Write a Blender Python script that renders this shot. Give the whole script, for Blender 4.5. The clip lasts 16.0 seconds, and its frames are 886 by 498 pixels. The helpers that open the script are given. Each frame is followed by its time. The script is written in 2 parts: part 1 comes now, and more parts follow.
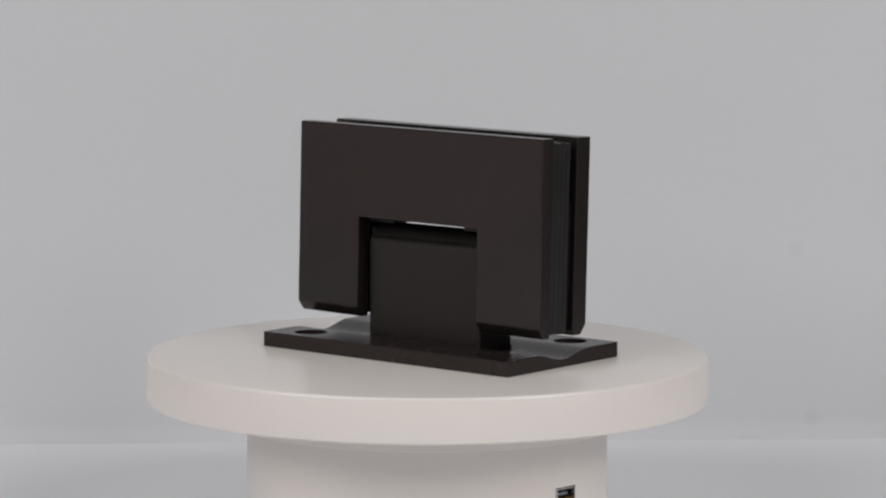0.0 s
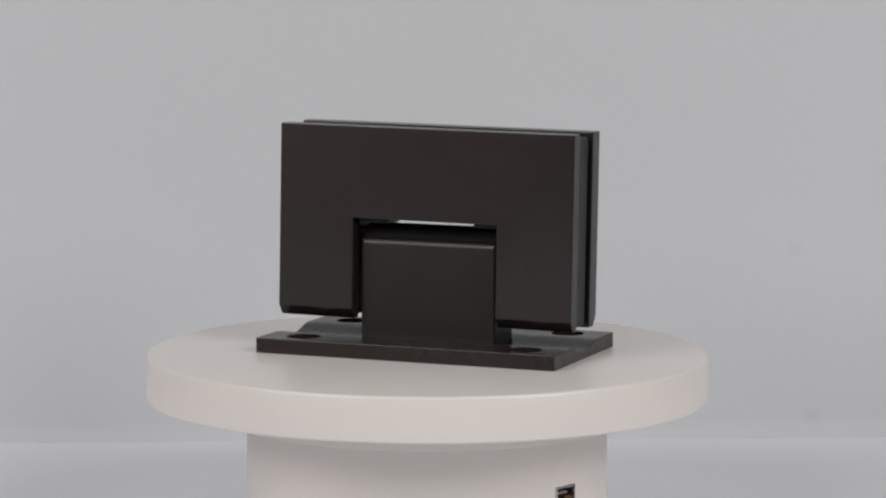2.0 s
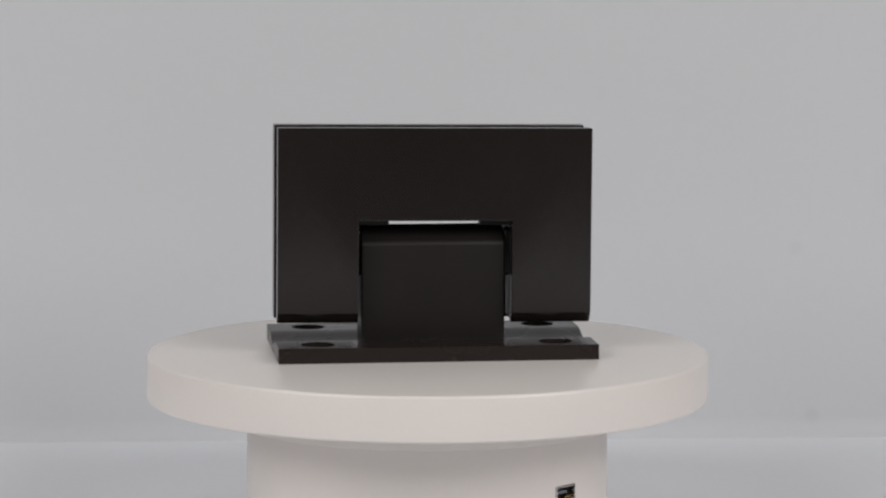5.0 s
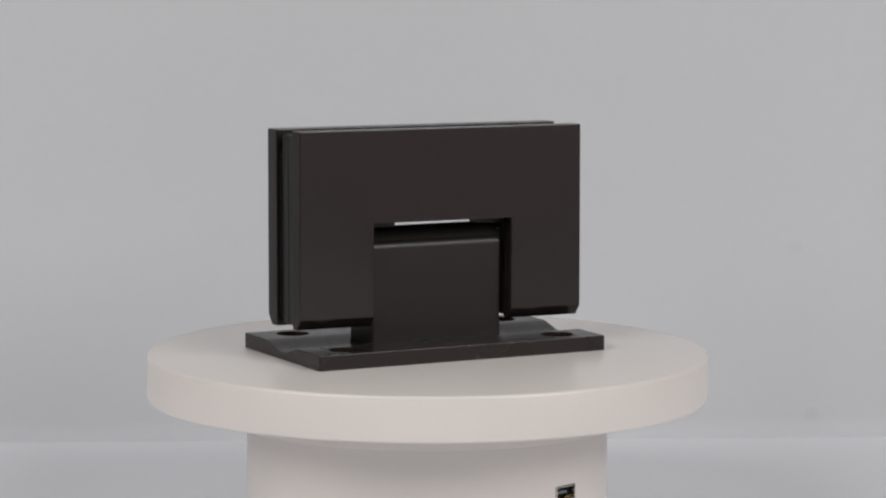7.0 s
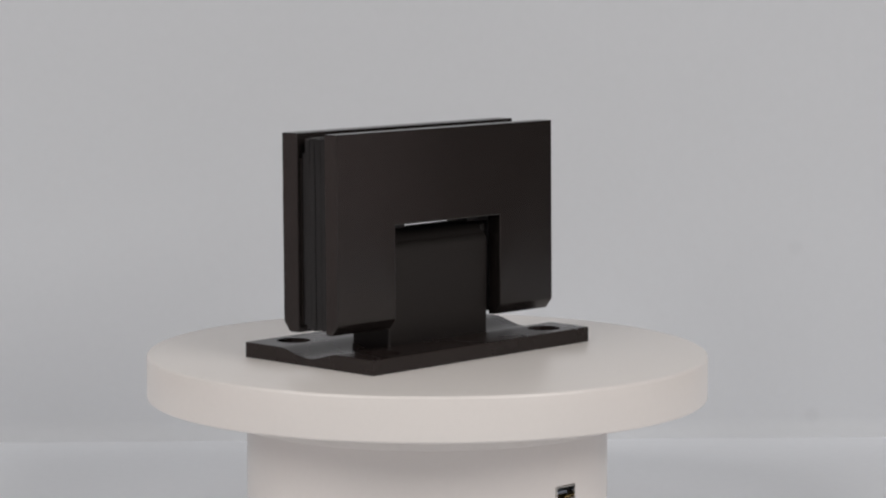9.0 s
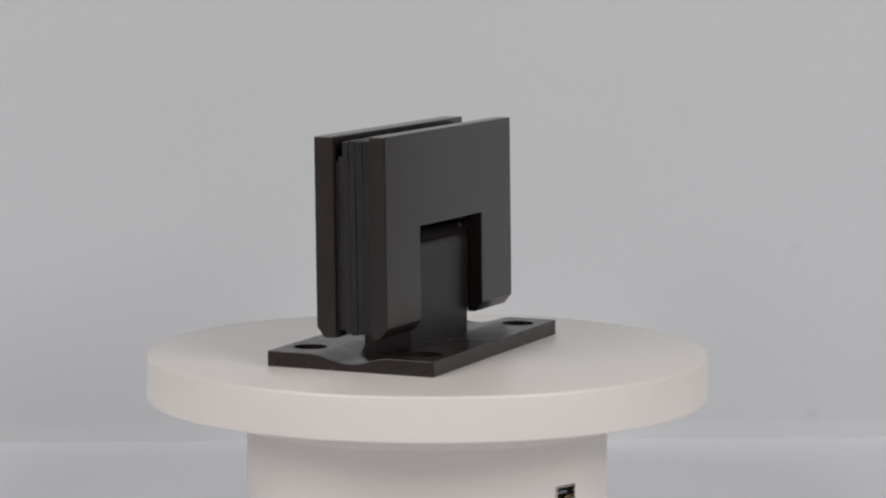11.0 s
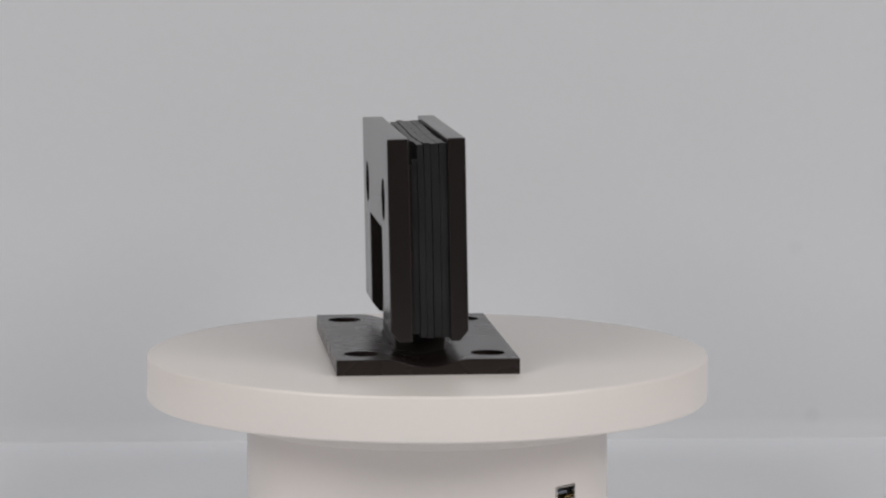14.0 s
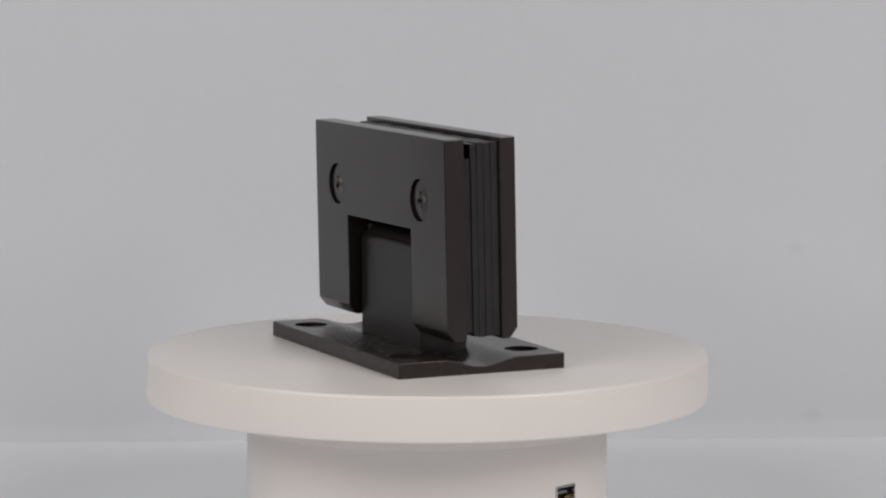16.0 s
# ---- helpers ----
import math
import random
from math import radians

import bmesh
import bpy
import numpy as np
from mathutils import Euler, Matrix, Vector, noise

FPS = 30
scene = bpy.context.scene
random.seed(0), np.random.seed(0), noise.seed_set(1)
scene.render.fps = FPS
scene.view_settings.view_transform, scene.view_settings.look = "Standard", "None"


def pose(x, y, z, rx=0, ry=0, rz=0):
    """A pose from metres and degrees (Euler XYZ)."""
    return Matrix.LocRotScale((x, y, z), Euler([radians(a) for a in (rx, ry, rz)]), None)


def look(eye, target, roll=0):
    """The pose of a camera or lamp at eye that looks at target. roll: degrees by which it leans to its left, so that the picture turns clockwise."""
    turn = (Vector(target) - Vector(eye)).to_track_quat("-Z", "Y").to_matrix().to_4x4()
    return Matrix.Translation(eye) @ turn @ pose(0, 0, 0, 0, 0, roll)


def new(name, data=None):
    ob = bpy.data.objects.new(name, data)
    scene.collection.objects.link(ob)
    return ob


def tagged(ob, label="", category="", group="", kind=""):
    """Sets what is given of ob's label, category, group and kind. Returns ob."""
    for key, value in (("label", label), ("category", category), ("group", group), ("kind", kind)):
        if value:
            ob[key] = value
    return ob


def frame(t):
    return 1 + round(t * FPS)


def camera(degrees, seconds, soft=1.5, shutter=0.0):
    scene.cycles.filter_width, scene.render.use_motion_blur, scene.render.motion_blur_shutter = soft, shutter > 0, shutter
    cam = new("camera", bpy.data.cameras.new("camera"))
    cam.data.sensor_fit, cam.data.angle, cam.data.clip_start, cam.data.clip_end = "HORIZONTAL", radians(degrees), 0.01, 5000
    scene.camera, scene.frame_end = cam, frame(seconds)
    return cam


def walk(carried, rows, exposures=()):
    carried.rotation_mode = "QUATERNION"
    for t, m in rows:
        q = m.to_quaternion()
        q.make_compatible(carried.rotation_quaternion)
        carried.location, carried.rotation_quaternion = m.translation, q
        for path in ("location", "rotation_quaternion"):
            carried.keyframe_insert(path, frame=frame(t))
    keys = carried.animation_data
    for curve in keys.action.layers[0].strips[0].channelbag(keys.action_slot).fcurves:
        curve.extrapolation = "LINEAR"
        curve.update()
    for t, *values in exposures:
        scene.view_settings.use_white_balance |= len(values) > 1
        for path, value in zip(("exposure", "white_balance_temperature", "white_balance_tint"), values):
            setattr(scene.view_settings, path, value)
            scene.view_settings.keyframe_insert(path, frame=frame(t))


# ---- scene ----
SECONDS = 16.0
DECK_Z = 0.0              # upper face of the turning disc
TABLE_Z = -0.0533         # table on which the turntable stands

cam = camera(15.87, SECONDS, soft=2.15)


def eye(rise):
    return pose(0, -0.90795, 0.13741, 90 - 6.7707 + rise, 0, -0.277) @ pose(0, 0, 0, 0, 0, 0.151)


walk(cam, [(0.0, eye(0.0290)), (1.0, eye(0.0180)), (2.0, eye(0.0080)), (4.0, eye(0.0)), (10.0, eye(0.0)), (16.0, eye(0.0))],
     exposures=[(0.0, 0.0), (16.0, 0.0)])

# ---- light ----
world = bpy.data.worlds.new("dim_room")
world.use_nodes = True
world.node_tree.nodes["Background"].inputs[0].default_value = (0.62, 0.66, 0.74, 1)
world.node_tree.nodes["Background"].inputs[1].default_value = 0.06
scene.world = world


def softbox(name, place, target, width, height, watts, colour):
    lamp = bpy.data.lights.new(name, "AREA")
    lamp.shape, lamp.size, lamp.size_y, lamp.energy, lamp.color = "RECTANGLE", width, height, watts, colour
    ob = new(name, lamp)
    ob.matrix_world = look(place, target)
    return ob


softbox("softbox_west", (-0.92, -0.84, 0.74), (0, 0.03, 0.03), 0.85, 0.60, 9.25, (1.0, 0.967, 0.94))
softbox("softbox_east", (0.92, -0.84, 0.74), (0, 0.03, 0.03), 0.85, 0.60, 10.0, (1.0, 0.967, 0.94))
# weak fill added from above, not a lamp of the place
softbox("overhead_fill", (0.0, -0.10, 0.85), (0, 0.05, 0), 0.70, 0.50, 0.6, (0.95, 0.97, 1.0))


# ---- materials ----
def material(name, colour, rough, spec=0.5, metal=0.0, grain=(900, 0.12), blotch=(25, 0.10), bump=0.05, bump_scale=1500, coat=0.0, rough_var=0.06, brushed=0.0):
    """A painted, moulded or metal surface: fine grain, larger blotches, uneven gloss and fine relief."""
    m = bpy.data.materials.new(name)
    m.use_nodes = True
    nt = m.node_tree
    bsdf = nt.nodes["Principled BSDF"]
    co = nt.nodes.new("ShaderNodeTexCoord")

    def noise_node(scale, detail):
        n = nt.nodes.new("ShaderNodeTexNoise")
        n.inputs["Scale"].default_value, n.inputs["Detail"].default_value = scale, detail
        nt.links.new(co.outputs["Object"], n.inputs["Vector"])
        return n

    fine, large = noise_node(grain[0], 4), noise_node(blotch[0], 3)
    value = None
    for n, amount in ((fine, grain[1]), (large, blotch[1])):
        r = nt.nodes.new("ShaderNodeMapRange")
        r.inputs[1].default_value, r.inputs[2].default_value = 0.15, 0.85
        r.inputs[3].default_value, r.inputs[4].default_value = 1 - amount, 1 + amount
        nt.links.new(n.outputs["Fac"], r.inputs[0])
        if value is None:
            value = r.outputs[0]
        else:
            mul = nt.nodes.new("ShaderNodeMath")
            mul.operation = "MULTIPLY"
            nt.links.new(value, mul.inputs[0])
            nt.links.new(r.outputs[0], mul.inputs[1])
            value = mul.outputs[0]
    tint = nt.nodes.new("ShaderNodeVectorMath")
    tint.operation = "SCALE"
    tint.inputs[0].default_value = colour
    nt.links.new(value, tint.inputs["Scale"])
    nt.links.new(tint.outputs[0], bsdf.inputs["Base Color"])
    rr = nt.nodes.new("ShaderNodeMapRange")
    rr.inputs[1].default_value, rr.inputs[2].default_value = 0.15, 0.85
    rr.inputs[3].default_value, rr.inputs[4].default_value = max(rough - rough_var, 0.02), min(rough + rough_var, 1)
    nt.links.new(large.outputs["Fac"], rr.inputs[0])
    nt.links.new(rr.outputs[0], bsdf.inputs["Roughness"])
    if brushed:
        grain_way = nt.nodes.new("ShaderNodeVectorTransform")
        grain_way.vector_type, grain_way.convert_from, grain_way.convert_to = "VECTOR", "OBJECT", "WORLD"
        grain_way.inputs[0].default_value = (0, 0.7071, 0.7071)
        nt.links.new(grain_way.outputs[0], bsdf.inputs["Tangent"])
        bsdf.inputs["Anisotropic"].default_value = brushed
    bsdf.inputs["Metallic"].default_value = metal
    bsdf.inputs["Specular IOR Level"].default_value = spec
    bsdf.inputs["Coat Weight"].default_value = coat
    if bump:
        relief = noise_node(bump_scale, 3)
        b = nt.nodes.new("ShaderNodeBump")
        b.inputs["Strength"].default_value, b.inputs["Distance"].default_value = bump, 0.0004
        nt.links.new(relief.outputs["Fac"], b.inputs["Height"])
        nt.links.new(b.outputs["Normal"], bsdf.inputs["Normal"])
    return m


def backdrop_material():
    """Matt pale grey paper with faint blotches and two dust spots."""
    m = material("backdrop_paper", (0.603, 0.621, 0.649), 0.85, 0.25, 0, (300, 0.012), (6, 0.018), 0.03, 700)
    nt = m.node_tree
    bsdf = nt.nodes["Principled BSDF"]
    colour = bsdf.inputs["Base Color"].links[0].from_socket
    geo = nt.nodes.new("ShaderNodeNewGeometry")
    for place, radius, strength in (((0.1310, 0.1596, -0.0460), 0.0036, 0.045), ((0.1245, 0.1593, 0.0112), 0.0036, 0.03)):
        d = nt.nodes.new("ShaderNodeVectorMath")
        d.operation = "DISTANCE"
        d.inputs[1].default_value = place
        nt.links.new(geo.outputs["Position"], d.inputs[0])
        r = nt.nodes.new("ShaderNodeMapRange")
        r.interpolation_type = "SMOOTHSTEP"
        r.inputs[1].default_value, r.inputs[2].default_value = radius * 0.3, radius
        r.inputs[3].default_value, r.inputs[4].default_value = 1 - strength, 1
        nt.links.new(d.outputs["Value"], r.inputs[0])
        mul = nt.nodes.new("ShaderNodeVectorMath")
        mul.operation = "SCALE"
        nt.links.new(colour, mul.inputs[0])
        nt.links.new(r.outputs[0], mul.inputs["Scale"])
        colour = mul.outputs[0]
    nt.links.new(colour, bsdf.inputs["Base Color"])
    return m


MAT_PAPER = backdrop_material()
MAT_TABLE = material("white_table_paper", (0.80, 0.82, 0.855), 0.7, 0.3, 0, (300, 0.015), (8, 0.02), 0.03, 700)
MAT_ROOM = material("dim_room_paint", (0.17, 0.165, 0.155), 0.9, 0.2, 0, (80, 0.03), (3, 0.05), 0.02, 200)
# bright warm tone that the unseen side boards lend to the bronze reflections
MAT_REFLECTOR = material("warm_reflector_cloth", (0.93, 0.785, 0.765), 0.8, 0.2, 0, (200, 0.05), (5, 0.05), 0.05, 400)
MAT_PLASTIC = material("white_plastic", (0.792, 0.752, 0.722), 0.30, 0.5, 0, (700, 0.012), (22, 0.02), 0.02, 2200, 0, 0.03)
MAT_BRONZE = material("dark_bronze_coating", (0.0151, 0.0119, 0.0111), 0.23, 0.50, 0, (1600, 0.06), (22, 0.08), 0.0, 3500, 0, 0.025, 0.35)
MAT_PLATE = material("worn_bronze_plate", (0.0172, 0.0122, 0.0112), 0.27, 0.37, 0, (1300, 0.06), (45, 0.06), 0.0, 2600, 0, 0.04, 0.35)
MAT_CAST = material("dark_cast_bronze", (0.0126, 0.0107, 0.0099), 0.37, 0.42, 0, (1400, 0.08), (70, 0.08), 0.0, 3000, 0, 0.03)
MAT_RUBBER = material("black_rubber", (0.0130, 0.0130, 0.0136), 0.38, 0.38, 0, (900, 0.15), (90, 0.2), 0.12, 1200)
MAT_PALE_RUBBER = material("pale_cut_rubber", (0.060, 0.058, 0.057), 0.45, 0.5, 0, (1100, 0.35), (120, 0.3), 0.15, 1400)
MAT_SOCKET = material("socket_metal", (0.55, 0.53, 0.50), 0.28, 0.5, 1.0, (1500, 0.1), (200, 0.1), 0.03, 3000)
MAT_TONGUE = material("grey_plastic", (0.16, 0.18, 0.22), 0.35, 0.5, 0, (900, 0.1), (100, 0.1), 0.02, 2000)
MAT_GOLD = material("gilt_metal", (0.75, 0.55, 0.25), 0.3, 0.5, 1.0, (1500, 0.1), (200, 0.1), 0.0, 3000)


# ---- mesh helpers ----
def mesh_of(bm, name, mat, smooth=40):
    bmesh.ops.recalc_face_normals(bm, faces=bm.faces)
    me = bpy.data.meshes.new(name)
    bm.to_mesh(me)
    bm.free()
    me.materials.append(mat)
    if smooth:
        me.shade_smooth()
        me.set_sharp_from_angle(angle=radians(smooth))
    return me


def part(name, bm, mat, parent, label="", smooth=14):
    ob = new(name, mesh_of(bm, name, mat, smooth))
    ob.parent = parent
    if label:
        tagged(ob, label)
    return ob


def box(x0, x1, y0, y1, z0, z1, bevel=0.0, segments=2):
    bm = bmesh.new()
    bmesh.ops.create_cube(bm, size=1)
    for v in bm.verts:
        v.co = Vector(((x0 + x1) / 2 + v.co.x * (x1 - x0), (y0 + y1) / 2 + v.co.y * (y1 - y0), (z0 + z1) / 2 + v.co.z * (z1 - z0)))
    if bevel:
        bmesh.ops.bevel(bm, geom=bm.edges[:], offset=bevel, segments=segments, profile=0.5, affect="EDGES")
    return bm


def lathe(profile, steps=160):
    """A solid of revolution about z from (radius, z) pairs; ends on the axis are closed."""
    bm = bmesh.new()
    rings = []
    for r, z in profile:
        if r < 1e-6:
            rings.append([bm.verts.new((0, 0, z))])
        else:
            rings.append([bm.verts.new((r * math.cos(2 * math.pi * i / steps), r * math.sin(2 * math.pi * i / steps), z)) for i in range(steps)])
    for a, b in zip(rings, rings[1:]):
        for i in range(steps):
            j = (i + 1) % steps
            if len(a) == 1:
                bm.faces.new((a[0], b[i], b[j]))
            elif len(b) == 1:
                bm.faces.new((a[i], a[j], b[0]))
            else:
                bm.faces.new((a[i], a[j], b[j], b[i]))
    return bm


def prism(outline, axis, lo, hi):
    """Extrudes a closed outline: along y from (x, z) pairs, along x from (y, z) pairs, along z from (x, y) pairs."""
    def at(a, b, h):
        return {"y": (a, h, b), "x": (h, a, b), "z": (a, b, h)}[axis]
    bm = bmesh.new()
    low = [bm.verts.new(at(a, b, lo)) for a, b in outline]
    high = [bm.verts.new(at(a, b, hi)) for a, b in outline]
    bm.faces.new(low), bm.faces.new(high[::-1])
    for i in range(len(outline)):
        j = (i + 1) % len(outline)
        bm.faces.new((low[i], high[i], high[j], low[j]))
    bmesh.ops.recalc_face_normals(bm, faces=bm.faces)
    return bm


def carve(bm, cutters):
    """Subtracts the cutters from bm and returns the result as a new bmesh."""
    def plain(b):
        bmesh.ops.recalc_face_normals(b, faces=b.faces)
        me = bpy.data.meshes.new("work")
        b.to_mesh(me)
        b.free()
        return new("work", me)
    body, tools = plain(bm), [plain(c) for c in cutters]
    for tool in tools:
        mod = body.modifiers.new("cut", "BOOLEAN")
        mod.operation, mod.solver, mod.object = "DIFFERENCE", "EXACT", tool
    bpy.context.view_layer.update()
    me = bpy.data.meshes.new_from_object(body.evaluated_get(bpy.context.evaluated_depsgraph_get()))
    out = bmesh.new()
    out.from_mesh(me)
    for ob in (body, *tools):
        old = ob.data
        bpy.data.objects.remove(ob)
        bpy.data.meshes.remove(old)
    bpy.data.meshes.remove(me)
    return out


def soften(bm, width, angle=30, segments=2):
    """Rounds every edge that is sharper than the angle."""
    bmesh.ops.recalc_face_normals(bm, faces=bm.faces)
    edges = [e for e in bm.edges if len(e.link_faces) == 2 and e.calc_face_angle(0) > radians(angle)]
    bmesh.ops.bevel(bm, geom=edges, offset=width, segments=segments, profile=0.5, affect="EDGES", clamp_overlap=True)
    return bm


def moved(bm, m):
    bmesh.ops.transform(bm, matrix=m, verts=bm.verts)
    return bm


# ---- the place ----
BACK_Y = 0.1536
BEND = 0.011                                        # the paper's foot curls forward before it meets the table
sweep = [(0.004, TABLE_Z), (0.004, 0.70), (0.0, 0.70)]
sweep += [(-BEND + BEND * math.cos(a), TABLE_Z + BEND * (math.sin(radians(40)) - math.sin(a))) for a in np.linspace(0, radians(40), 12)]
ob = new("backdrop", mesh_of(prism(sweep, "x", -0.23, 0.23), "backdrop", MAT_PAPER, 60))
ob.matrix_world = pose(0, BACK_Y, 0, 0, 0, 2.6)
tagged(ob, "plain pale grey paper backdrop behind the turntable", "backdrop", kind="structure")
ob = new("table_top", mesh_of(box(-0.44, 0.44, -0.42, BACK_Y + 0.06, -0.80, TABLE_Z), "table_top", MAT_TABLE, 0))
tagged(ob, "white paper-covered table under the turntable", "table top", kind="structure")
# unseen boards, added so the hinge faces mirror something bright and warm
for name, x in (("wall_screen_west", -0.46), ("wall_screen_east", 0.46)):
    ob = new(name, mesh_of(box(x - 0.004, x + 0.004, -0.60, 0.01, -0.80, 0.13), name, MAT_REFLECTOR, 0))
    tagged(ob, "plain warm-toned reflector board added out of view", "screen", kind="structure")
ROOM = ((-1.8, 1.8, -2.6, 0.6, -0.85, -0.80, "floor"), (-1.8, 1.8, -2.6, 0.6, 1.70, 1.75, "ceiling"),
        (-1.85, -1.80, -2.6, 0.6, -0.85, 1.75, "wall_west"), (1.80, 1.85, -2.6, 0.6, -0.85, 1.75, "wall_east"),
        (-1.85, 1.85, 0.6, 0.65, -0.85, 1.75, "wall_north"), (-1.85, 1.85, -2.65, -2.6, -0.85, 1.75, "wall_south"))
for x0, x1, y0, y1, z0, z1, name in ROOM:
    ob = new(name, mesh_of(box(x0, x1, y0, y1, z0, z1), name, MAT_ROOM, 0))
    tagged(ob, "plain dim grey painted " + name.split("_")[0] + " of the room", name.split("_")[0], kind="structure")


# ---- turntable ----
def build_turntable():
    thing = new("turntable")
    thing.location = (0, 0, TABLE_Z)
    tagged(thing, "round white plastic motorised display turntable on the table", "turntable")
    up = -TABLE_Z                                   # deck height in the turntable's own space
    r = 0.0808
    rim = [(0, up)]
    rim += [(r - 0.0009 + 0.0009 * math.sin(a), up - 0.0009 + 0.0009 * math.cos(a)) for a in np.linspace(0, math.pi / 2, 5)]
    rim += [(r - 0.0008 + 0.0008 * math.cos(a), up - 0.0120 - 0.0008 * math.sin(a)) for a in np.linspace(0, math.pi / 2, 5)]
    rim += [(0, up - 0.0128)]
    disc = part("disc", lathe(rim, 256), MAT_PLASTIC, thing, "smooth round white turning disc", 30)
    top, rb = up - 0.0136, 0.0521
    rf = 0.0592                                     # flange under the disc, stepped in to the straight drum
    body = [(0, top), (rf - 0.0005, top), (rf, top - 0.0005), (rf, top - 0.0043), (rf - 0.0003, top - 0.0049), (rf - 0.0010, top - 0.0051)]
    body += [(rb + 0.0012 - 0.0012 * math.sin(a), top - 0.0063 + 0.0012 * math.cos(a)) for a in np.linspace(0, math.pi / 2, 6)]
    body += [(rb, 0.003), (rb - 0.0012, 0.0), (0, 0.0)]
    az = radians(-42.05)
    turn = Matrix.Rotation(az, 4, "Z")
    z0 = up - 0.0356
    hollow = moved(box(rb - 0.008, rb + 0.004, -0.0043, 0.0043, z0 - 0.0015, z0 + 0.0031), turn)
    base = part("base", carve(lathe(body, 192), [hollow]), MAT_PLASTIC, thing, "white plastic drum base", 30)
    spindle = part("spindle", lathe([(0, up - 0.0127), (0.02, up - 0.0127), (0.02, top + 0.0001), (0, top + 0.0001)], 48), MAT_PLASTIC, thing)
    shell = carve(box(rb - 0.0076, rb + 0.0001, -0.0042, 0.0042, z0 - 0.0014, z0 + 0.0030, 0.0002), [box(rb - 0.0070, rb + 0.002, -0.0037, 0.0037, z0 - 0.0009, z0 + 0.0025)])
    socket = part("power_socket", moved(shell, turn), MAT_SOCKET, base, "bright metal power socket")
    part("contact_tongue", moved(box(rb - 0.0072, rb - 0.0016, -0.0026, 0.0026, z0 + 0.0004, z0 + 0.0012, 0.0001), turn), MAT_TONGUE, base, "grey contact tongue")
    part("contact_spring", moved(box(rb - 0.0066, rb - 0.0010, 0.0010, 0.0036, z0 - 0.0008, z0 - 0.0003, 0.0001), turn), MAT_GOLD, base, "gilt contact spring")
    return thing, disc


turntable, disc = build_turntable()


# ---- hinge ----
MM = 0.001
CX, CY = 0.75 * MM, 3.95 * MM                        # where the hinge's middle stands from the turning axis


def build_mounting_plate(hinge):
    """A plate with a shallow trough along its middle and a hole at each corner."""
    x0, x1, y0, y1, edge, low = -45.3, 45.8, -25.35, 25.3, 4.35, 2.2
    outline = [(y0, 0), (y1, 0), (y1, edge)]
    reach, steps = 11.4, 32
    for i in range(steps + 1):
        y = reach * (1 - 2 * i / steps)
        outline.append((y, edge - (edge - low) * (0.5 + 0.5 * math.cos(math.pi * y / reach)) ** 0.85))
    outline += [(y0, edge)]
    bm = prism([(a * MM, b * MM) for a, b in outline], "x", x0 * MM, x1 * MM)
    soften(bm, 0.18 * MM, 40)
    cutters = []
    for hx in (-33.6, 40.0 - 5.6):
        for hy in (-17.7, 17.7):
            c = lathe([(0, -1 * MM), (4.85 * MM, -1 * MM), (4.85 * MM, 6 * MM), (0, 6 * MM)], 48)
            cutters.append(moved(c, Matrix.Translation((hx * MM, hy * MM, 0))))
    return part("mounting_plate", carve(bm, cutters), MAT_PLATE, hinge, "dark bronze mounting plate with four bored holes")


def build_knuckle(hinge):
    """The upright block between the clamps: flat faces, a rounded shoulder and a gently domed head."""
    half, foot = 7.2, 1.6
    shoulder, crown, round_off = 33.2, 36.5, 2.6       # the face ends at the shoulder, then the head rises gently to its crown
    right = [(half - round_off + round_off * math.cos(a), shoulder - round_off + round_off * math.sin(a)) for a in np.linspace(0, math.pi * 0.36, 7)]
    x, z = right[-1]
    right += [(x * (1 - q), z + (crown - z) * (1 - (1 - q) ** 2)) for q in np.linspace(0.08, 1.0, 12)]
    outline = right + [(-a, b) for a, b in right[-2::-1]]
    outline += [(-half, foot), (half, foot)]
    bm = prism([(a * MM, b * MM) for a, b in outline], "x", -20.2 * MM, 21.2 * MM)
    soften(bm, 0.5 * MM, 50)
    return part("knuckle", bm, MAT_CAST, hinge, "dark bronze upright knuckle block with rounded head")


LEAN = pose(0, 0.00036, 0.0648, -1.15) @ pose(0, 0, -0.0288, 0, 0.45, 0) @ pose(0, 0, -0.036)    # the clamp sits a trace out of level


def clamp_outline():
    x0, x1, n0, n1, z0, z1, nz = -44.4, 45.8, -21.2, 22.9, 8.8, 64.75, 38.2
    return [(x0, z0), (n0, z0), (n0, nz), (n1, nz), (n1, z0), (x1, z0), (x1, z1), (x0, z1)]


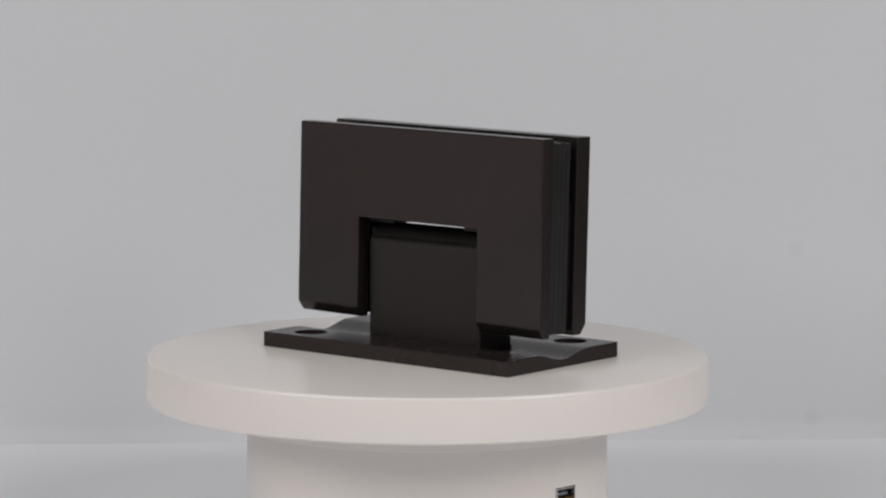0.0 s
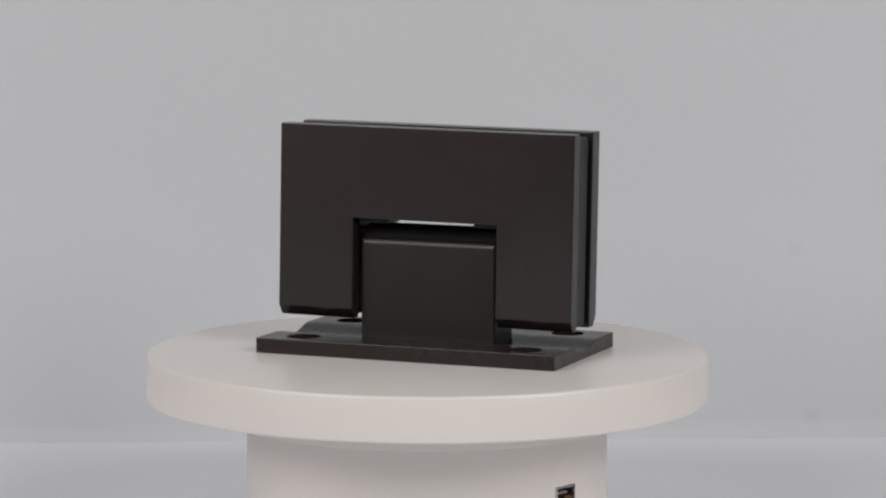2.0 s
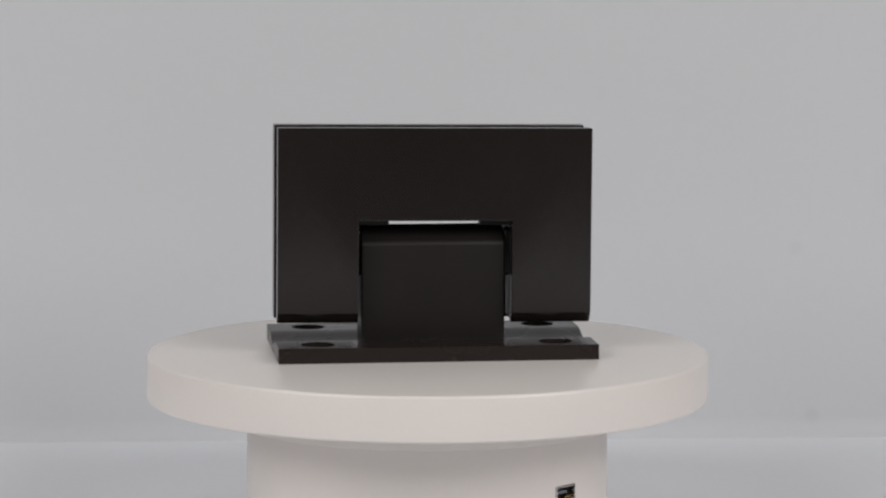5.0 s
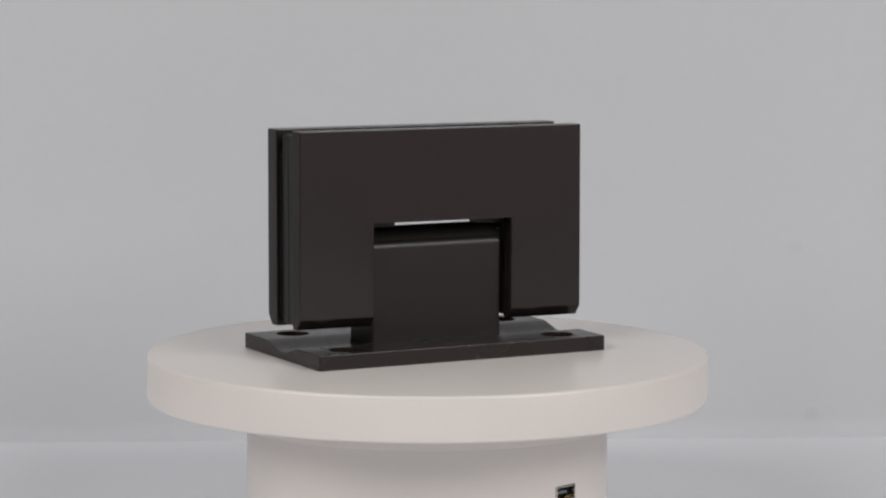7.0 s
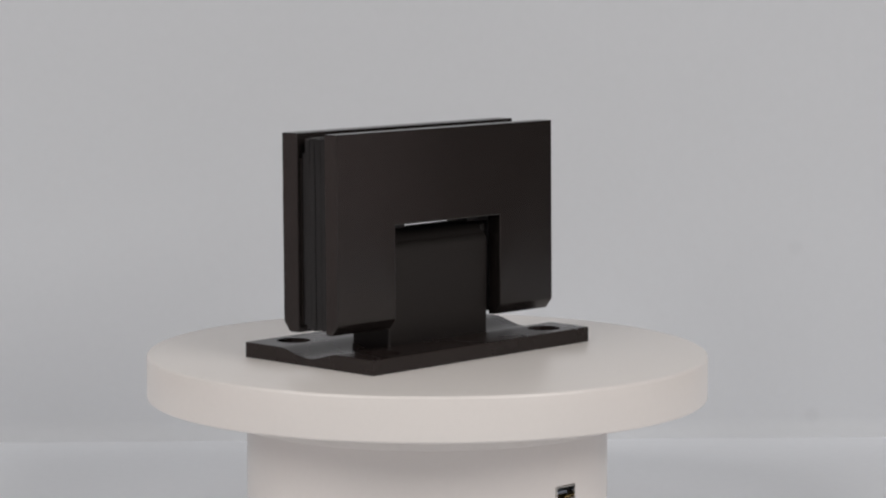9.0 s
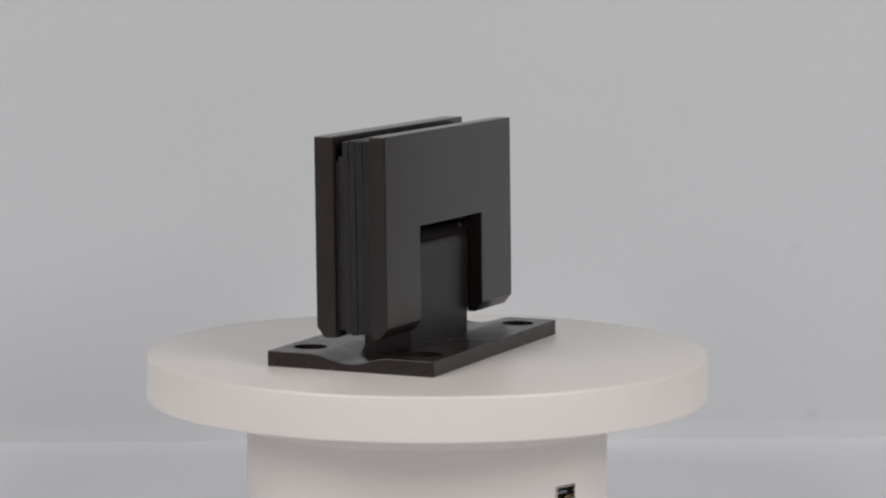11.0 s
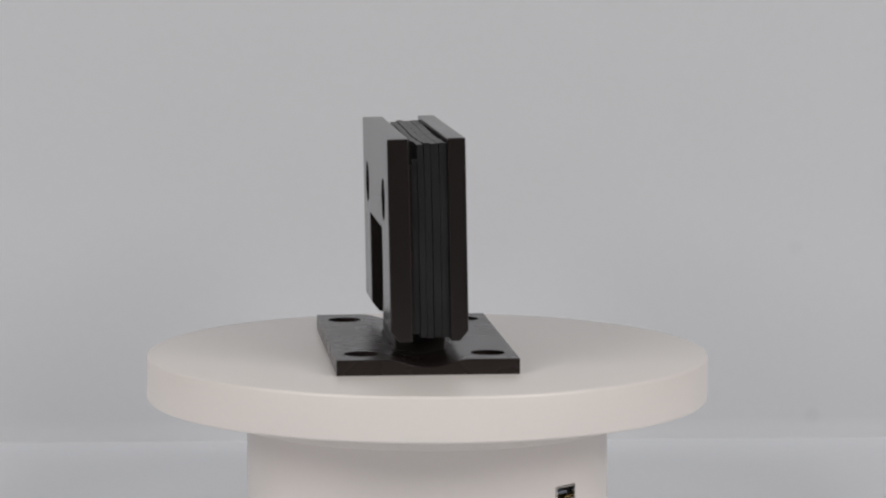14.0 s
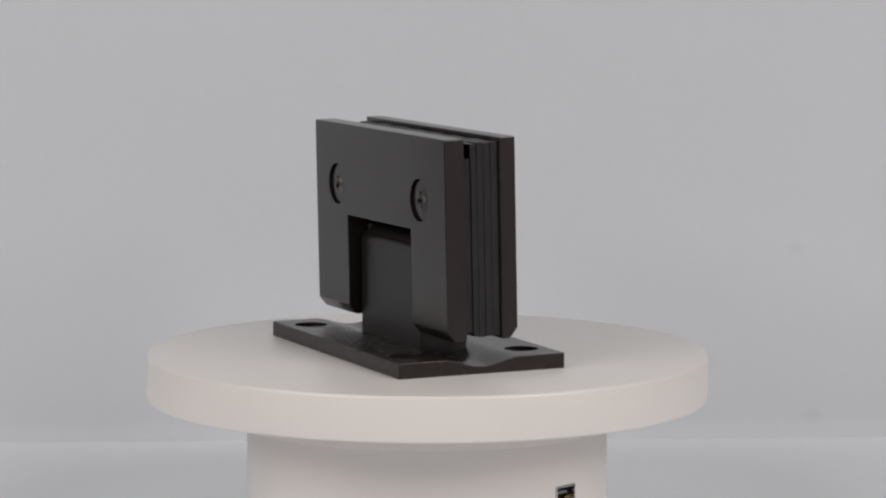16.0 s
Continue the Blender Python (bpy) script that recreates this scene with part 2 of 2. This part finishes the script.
def build_clamp(hinge, side, screws):
    """One of the two clamp plates; side is -1 for the plain one and 1 for the one with screws."""
    inner, outer = (5.05, 11.05) if side > 0 else (5.6, 10.5)
    lo, hi = sorted((side * inner, side * outer))
    bm = prism([(a * MM, b * MM) for a, b in clamp_outline()], "y", lo * MM, hi * MM)
    normal = Vector((0, side * 2.9, -2.3)).normalized()
    out = bmesh.ops.bisect_plane(bm, geom=bm.verts[:] + bm.edges[:] + bm.faces[:], plane_co=(0, side * outer * MM, 11.7 * MM), plane_no=normal, clear_outer=True)
    bmesh.ops.holes_fill(bm, edges=[e for e in bm.edges if e.is_boundary], sides=0)
    soften(bm, 0.30 * MM, 25)
    cutters = []
    for sx in screws:
        bore = lathe([(0, 0), (6.0 * MM, 0), (6.0 * MM, 4 * MM), (0, 4 * MM)], 64)
        cutters.append(moved(bore, pose(sx * MM, (outer - 1.9) * MM, 46.8 * MM, -90)))
    if cutters:
        bm = carve(bm, cutters)
    clamp = part("clamp_plate", moved(bm, LEAN), MAT_BRONZE, hinge, "dark bronze clamp plate with two screws" if screws else "dark bronze plain clamp plate")
    for k, sx in enumerate(screws):
        head = lathe([(0, 0), (5.8 * MM, 0), (5.8 * MM, 0.8 * MM), (5.5 * MM, 1.1 * MM), (0, 1.3 * MM)], 64)
        cross = []
        for a in (0, 90):
            c = box(-2.5 * MM, 2.5 * MM, -0.75 * MM, 0.75 * MM, 0.3 * MM, 4 * MM)
            cross.append(moved(c, pose(0, 0, 0, 0, 0, a + 12 + 20 * k)))
        cross.append(moved(lathe([(0, 0.2 * MM), (0.8 * MM, 0.3 * MM), (1.3 * MM, 4 * MM), (0, 4 * MM)], 16), pose(0, 0, 0)))
        screw = carve(head, cross)
        for f in screw.faces:
            c = f.calc_center_median()
            if c.z < 1.05 * MM and math.hypot(c.x, c.y) < 2.4 * MM and c.z > 0.1 * MM:
                f.material_index = 1
        head = part("screw_head", moved(screw, LEAN @ pose(sx * MM, (outer - 1.9) * MM, 46.8 * MM, -90)), MAT_BRONZE, clamp, "round screw head with a cross recess")
        head.data.materials.append(MAT_SOCKET)
    return clamp


def build_gasket(hinge, y0, y1, drop, shift, seed):
    """A rubber sheet between the clamps, cut out round the knuckle, its edges slightly wavy."""
    rnd = random.Random(seed)
    slot = 14.1 if y1 < 0 else 17.0                  # the far sheets are cut wider
    x0, x1, z0, z1 = -43.5 + shift, 45.1 + shift * 0.5, 9.6 + drop, 63.5 - drop
    outline = [(x0, z0), (-21.8, z0), (-21.8, 36.6), (-12.2, 36.6), (-12.2, 38.3), (slot, 38.3), (slot, 36.6), (22.3, 36.6), (22.9, 36.0), (22.9, z0), (x1, z0)]
    outline += [(x1, z0 + (z1 - z0) * i / 12) for i in range(1, 12)]
    n = 30
    outline += [(x1 + (x0 - x1) * i / n, z1) for i in range(n + 1)]
    outline += [(x0, z1 + (z0 - z1) * i / 12) for i in range(1, 12)]
    bm = prism([(a * MM, b * MM) for a, b in outline], "y", y0 * MM, y1 * MM)
    p1, p2 = 1.1 + rnd.uniform(0, 0.5), rnd.uniform(0, 6)
    for v in bm.verts:
        u = v.co.x / MM
        q = (u + 44) / 90
        bow = 0.75 * math.sin(math.pi * q) + 0.30 * math.sin(2 * math.pi * q + p1 - 0.8) + 0.10 * math.sin(u * 0.42 + p2)
        v.co.y += bow * MM * min(1, max(0, (v.co.z / MM - 53) / 9))
        v.co.z += (0.10 * math.sin(u * 0.5 + p2)) * MM if v.co.z > 60 * MM else 0
    soften(bm, 0.07 * MM, 40, 1)
    # the top faces get a paler rubber than the rest of the sheet
    for f in bm.faces:
        if f.normal.z > 0.5 and f.calc_center_median().z > 60 * MM:
            f.material_index = 1
    sheet = part("gasket", moved(bm, LEAN), MAT_RUBBER, hinge, "black rubber gasket sheet with a paler top edge")
    sheet.data.materials.append(MAT_PALE_RUBBER)
    return sheet


def build_hinge():
    hinge = new("shower_door_hinge")
    tagged(hinge, "dark bronze glass shower door hinge standing on the disc", "door hinge")
    build_mounting_plate(hinge)
    build_knuckle(hinge)
    build_clamp(hinge, -1, ())
    build_clamp(hinge, 1, (-27.3, 30.3))
    for y0, y1, drop, shift, seed in ((-5.5, -3.35, 0.1, 0.0, 1), (-3.3, -1.15, 0.25, 0.03, 2), (-0.98, 0.85, 0.0, -0.05, 3), (0.89, 2.65, 0.3, 0.05, 4)):
        build_gasket(hinge, y0, y1, drop, shift, seed)
    for a, b in ((-23.4, -20.0), (21.0, 24.4)):
        part("pin_collar", box(a * MM, b * MM, -4.6 * MM, 4.6 * MM, 21.7 * MM, 35.6 * MM, 1.2 * MM, 4), MAT_CAST, hinge, "dark collar of the hinge pin")
    for name, y0, y1, end, top, mat, label in (("liner", 2.72, 4.25, 43.0, 59.15, MAT_RUBBER, "thin black liner strip"), ("clamp_boss", 4.25, 5.15, 43.3, 57.75, MAT_BRONZE, "raised dark inner boss of the clamp")):
        shape = [(-end, 11), (-22.2, 11), (-22.2, 38.6), (23.3, 38.6), (23.3, 11), (end + 0.6, 11), (end + 0.6, 46), (20.5, 46), (20.5, top - 8.6), (-end, top)]
        block = prism([(a * MM, b * MM) for a, b in shape], "y", y0 * MM, y1 * MM)
        part(name, moved(block, LEAN), mat, hinge, label)
    return hinge


hinge = build_hinge()


# ---- what turns ----
def motions():
    turns = [(0.0, -39.96), (1.0, -31.2), (2.0, -22.1), (3.0, -12.95), (4.0, -3.5), (5.0, 6.6), (6.0, 16.9), (7.0, 27.05), (8.0, 37.0), (9.0, 46.8),
             (10.0, 56.5), (11.0, 66.25), (12.0, 75.95), (13.0, 85.7), (14.0, 95.4), (15.0, 105.1), (16.0, 114.88)]
    walk(hinge, [(t, pose(0, 0, DECK_Z, 0, 0, a) @ pose(CX, CY, 0)) for t, a in turns])
    walk(disc, [(t, pose(0, 0, 0, 0, 0, a)) for t, a in turns])


motions()
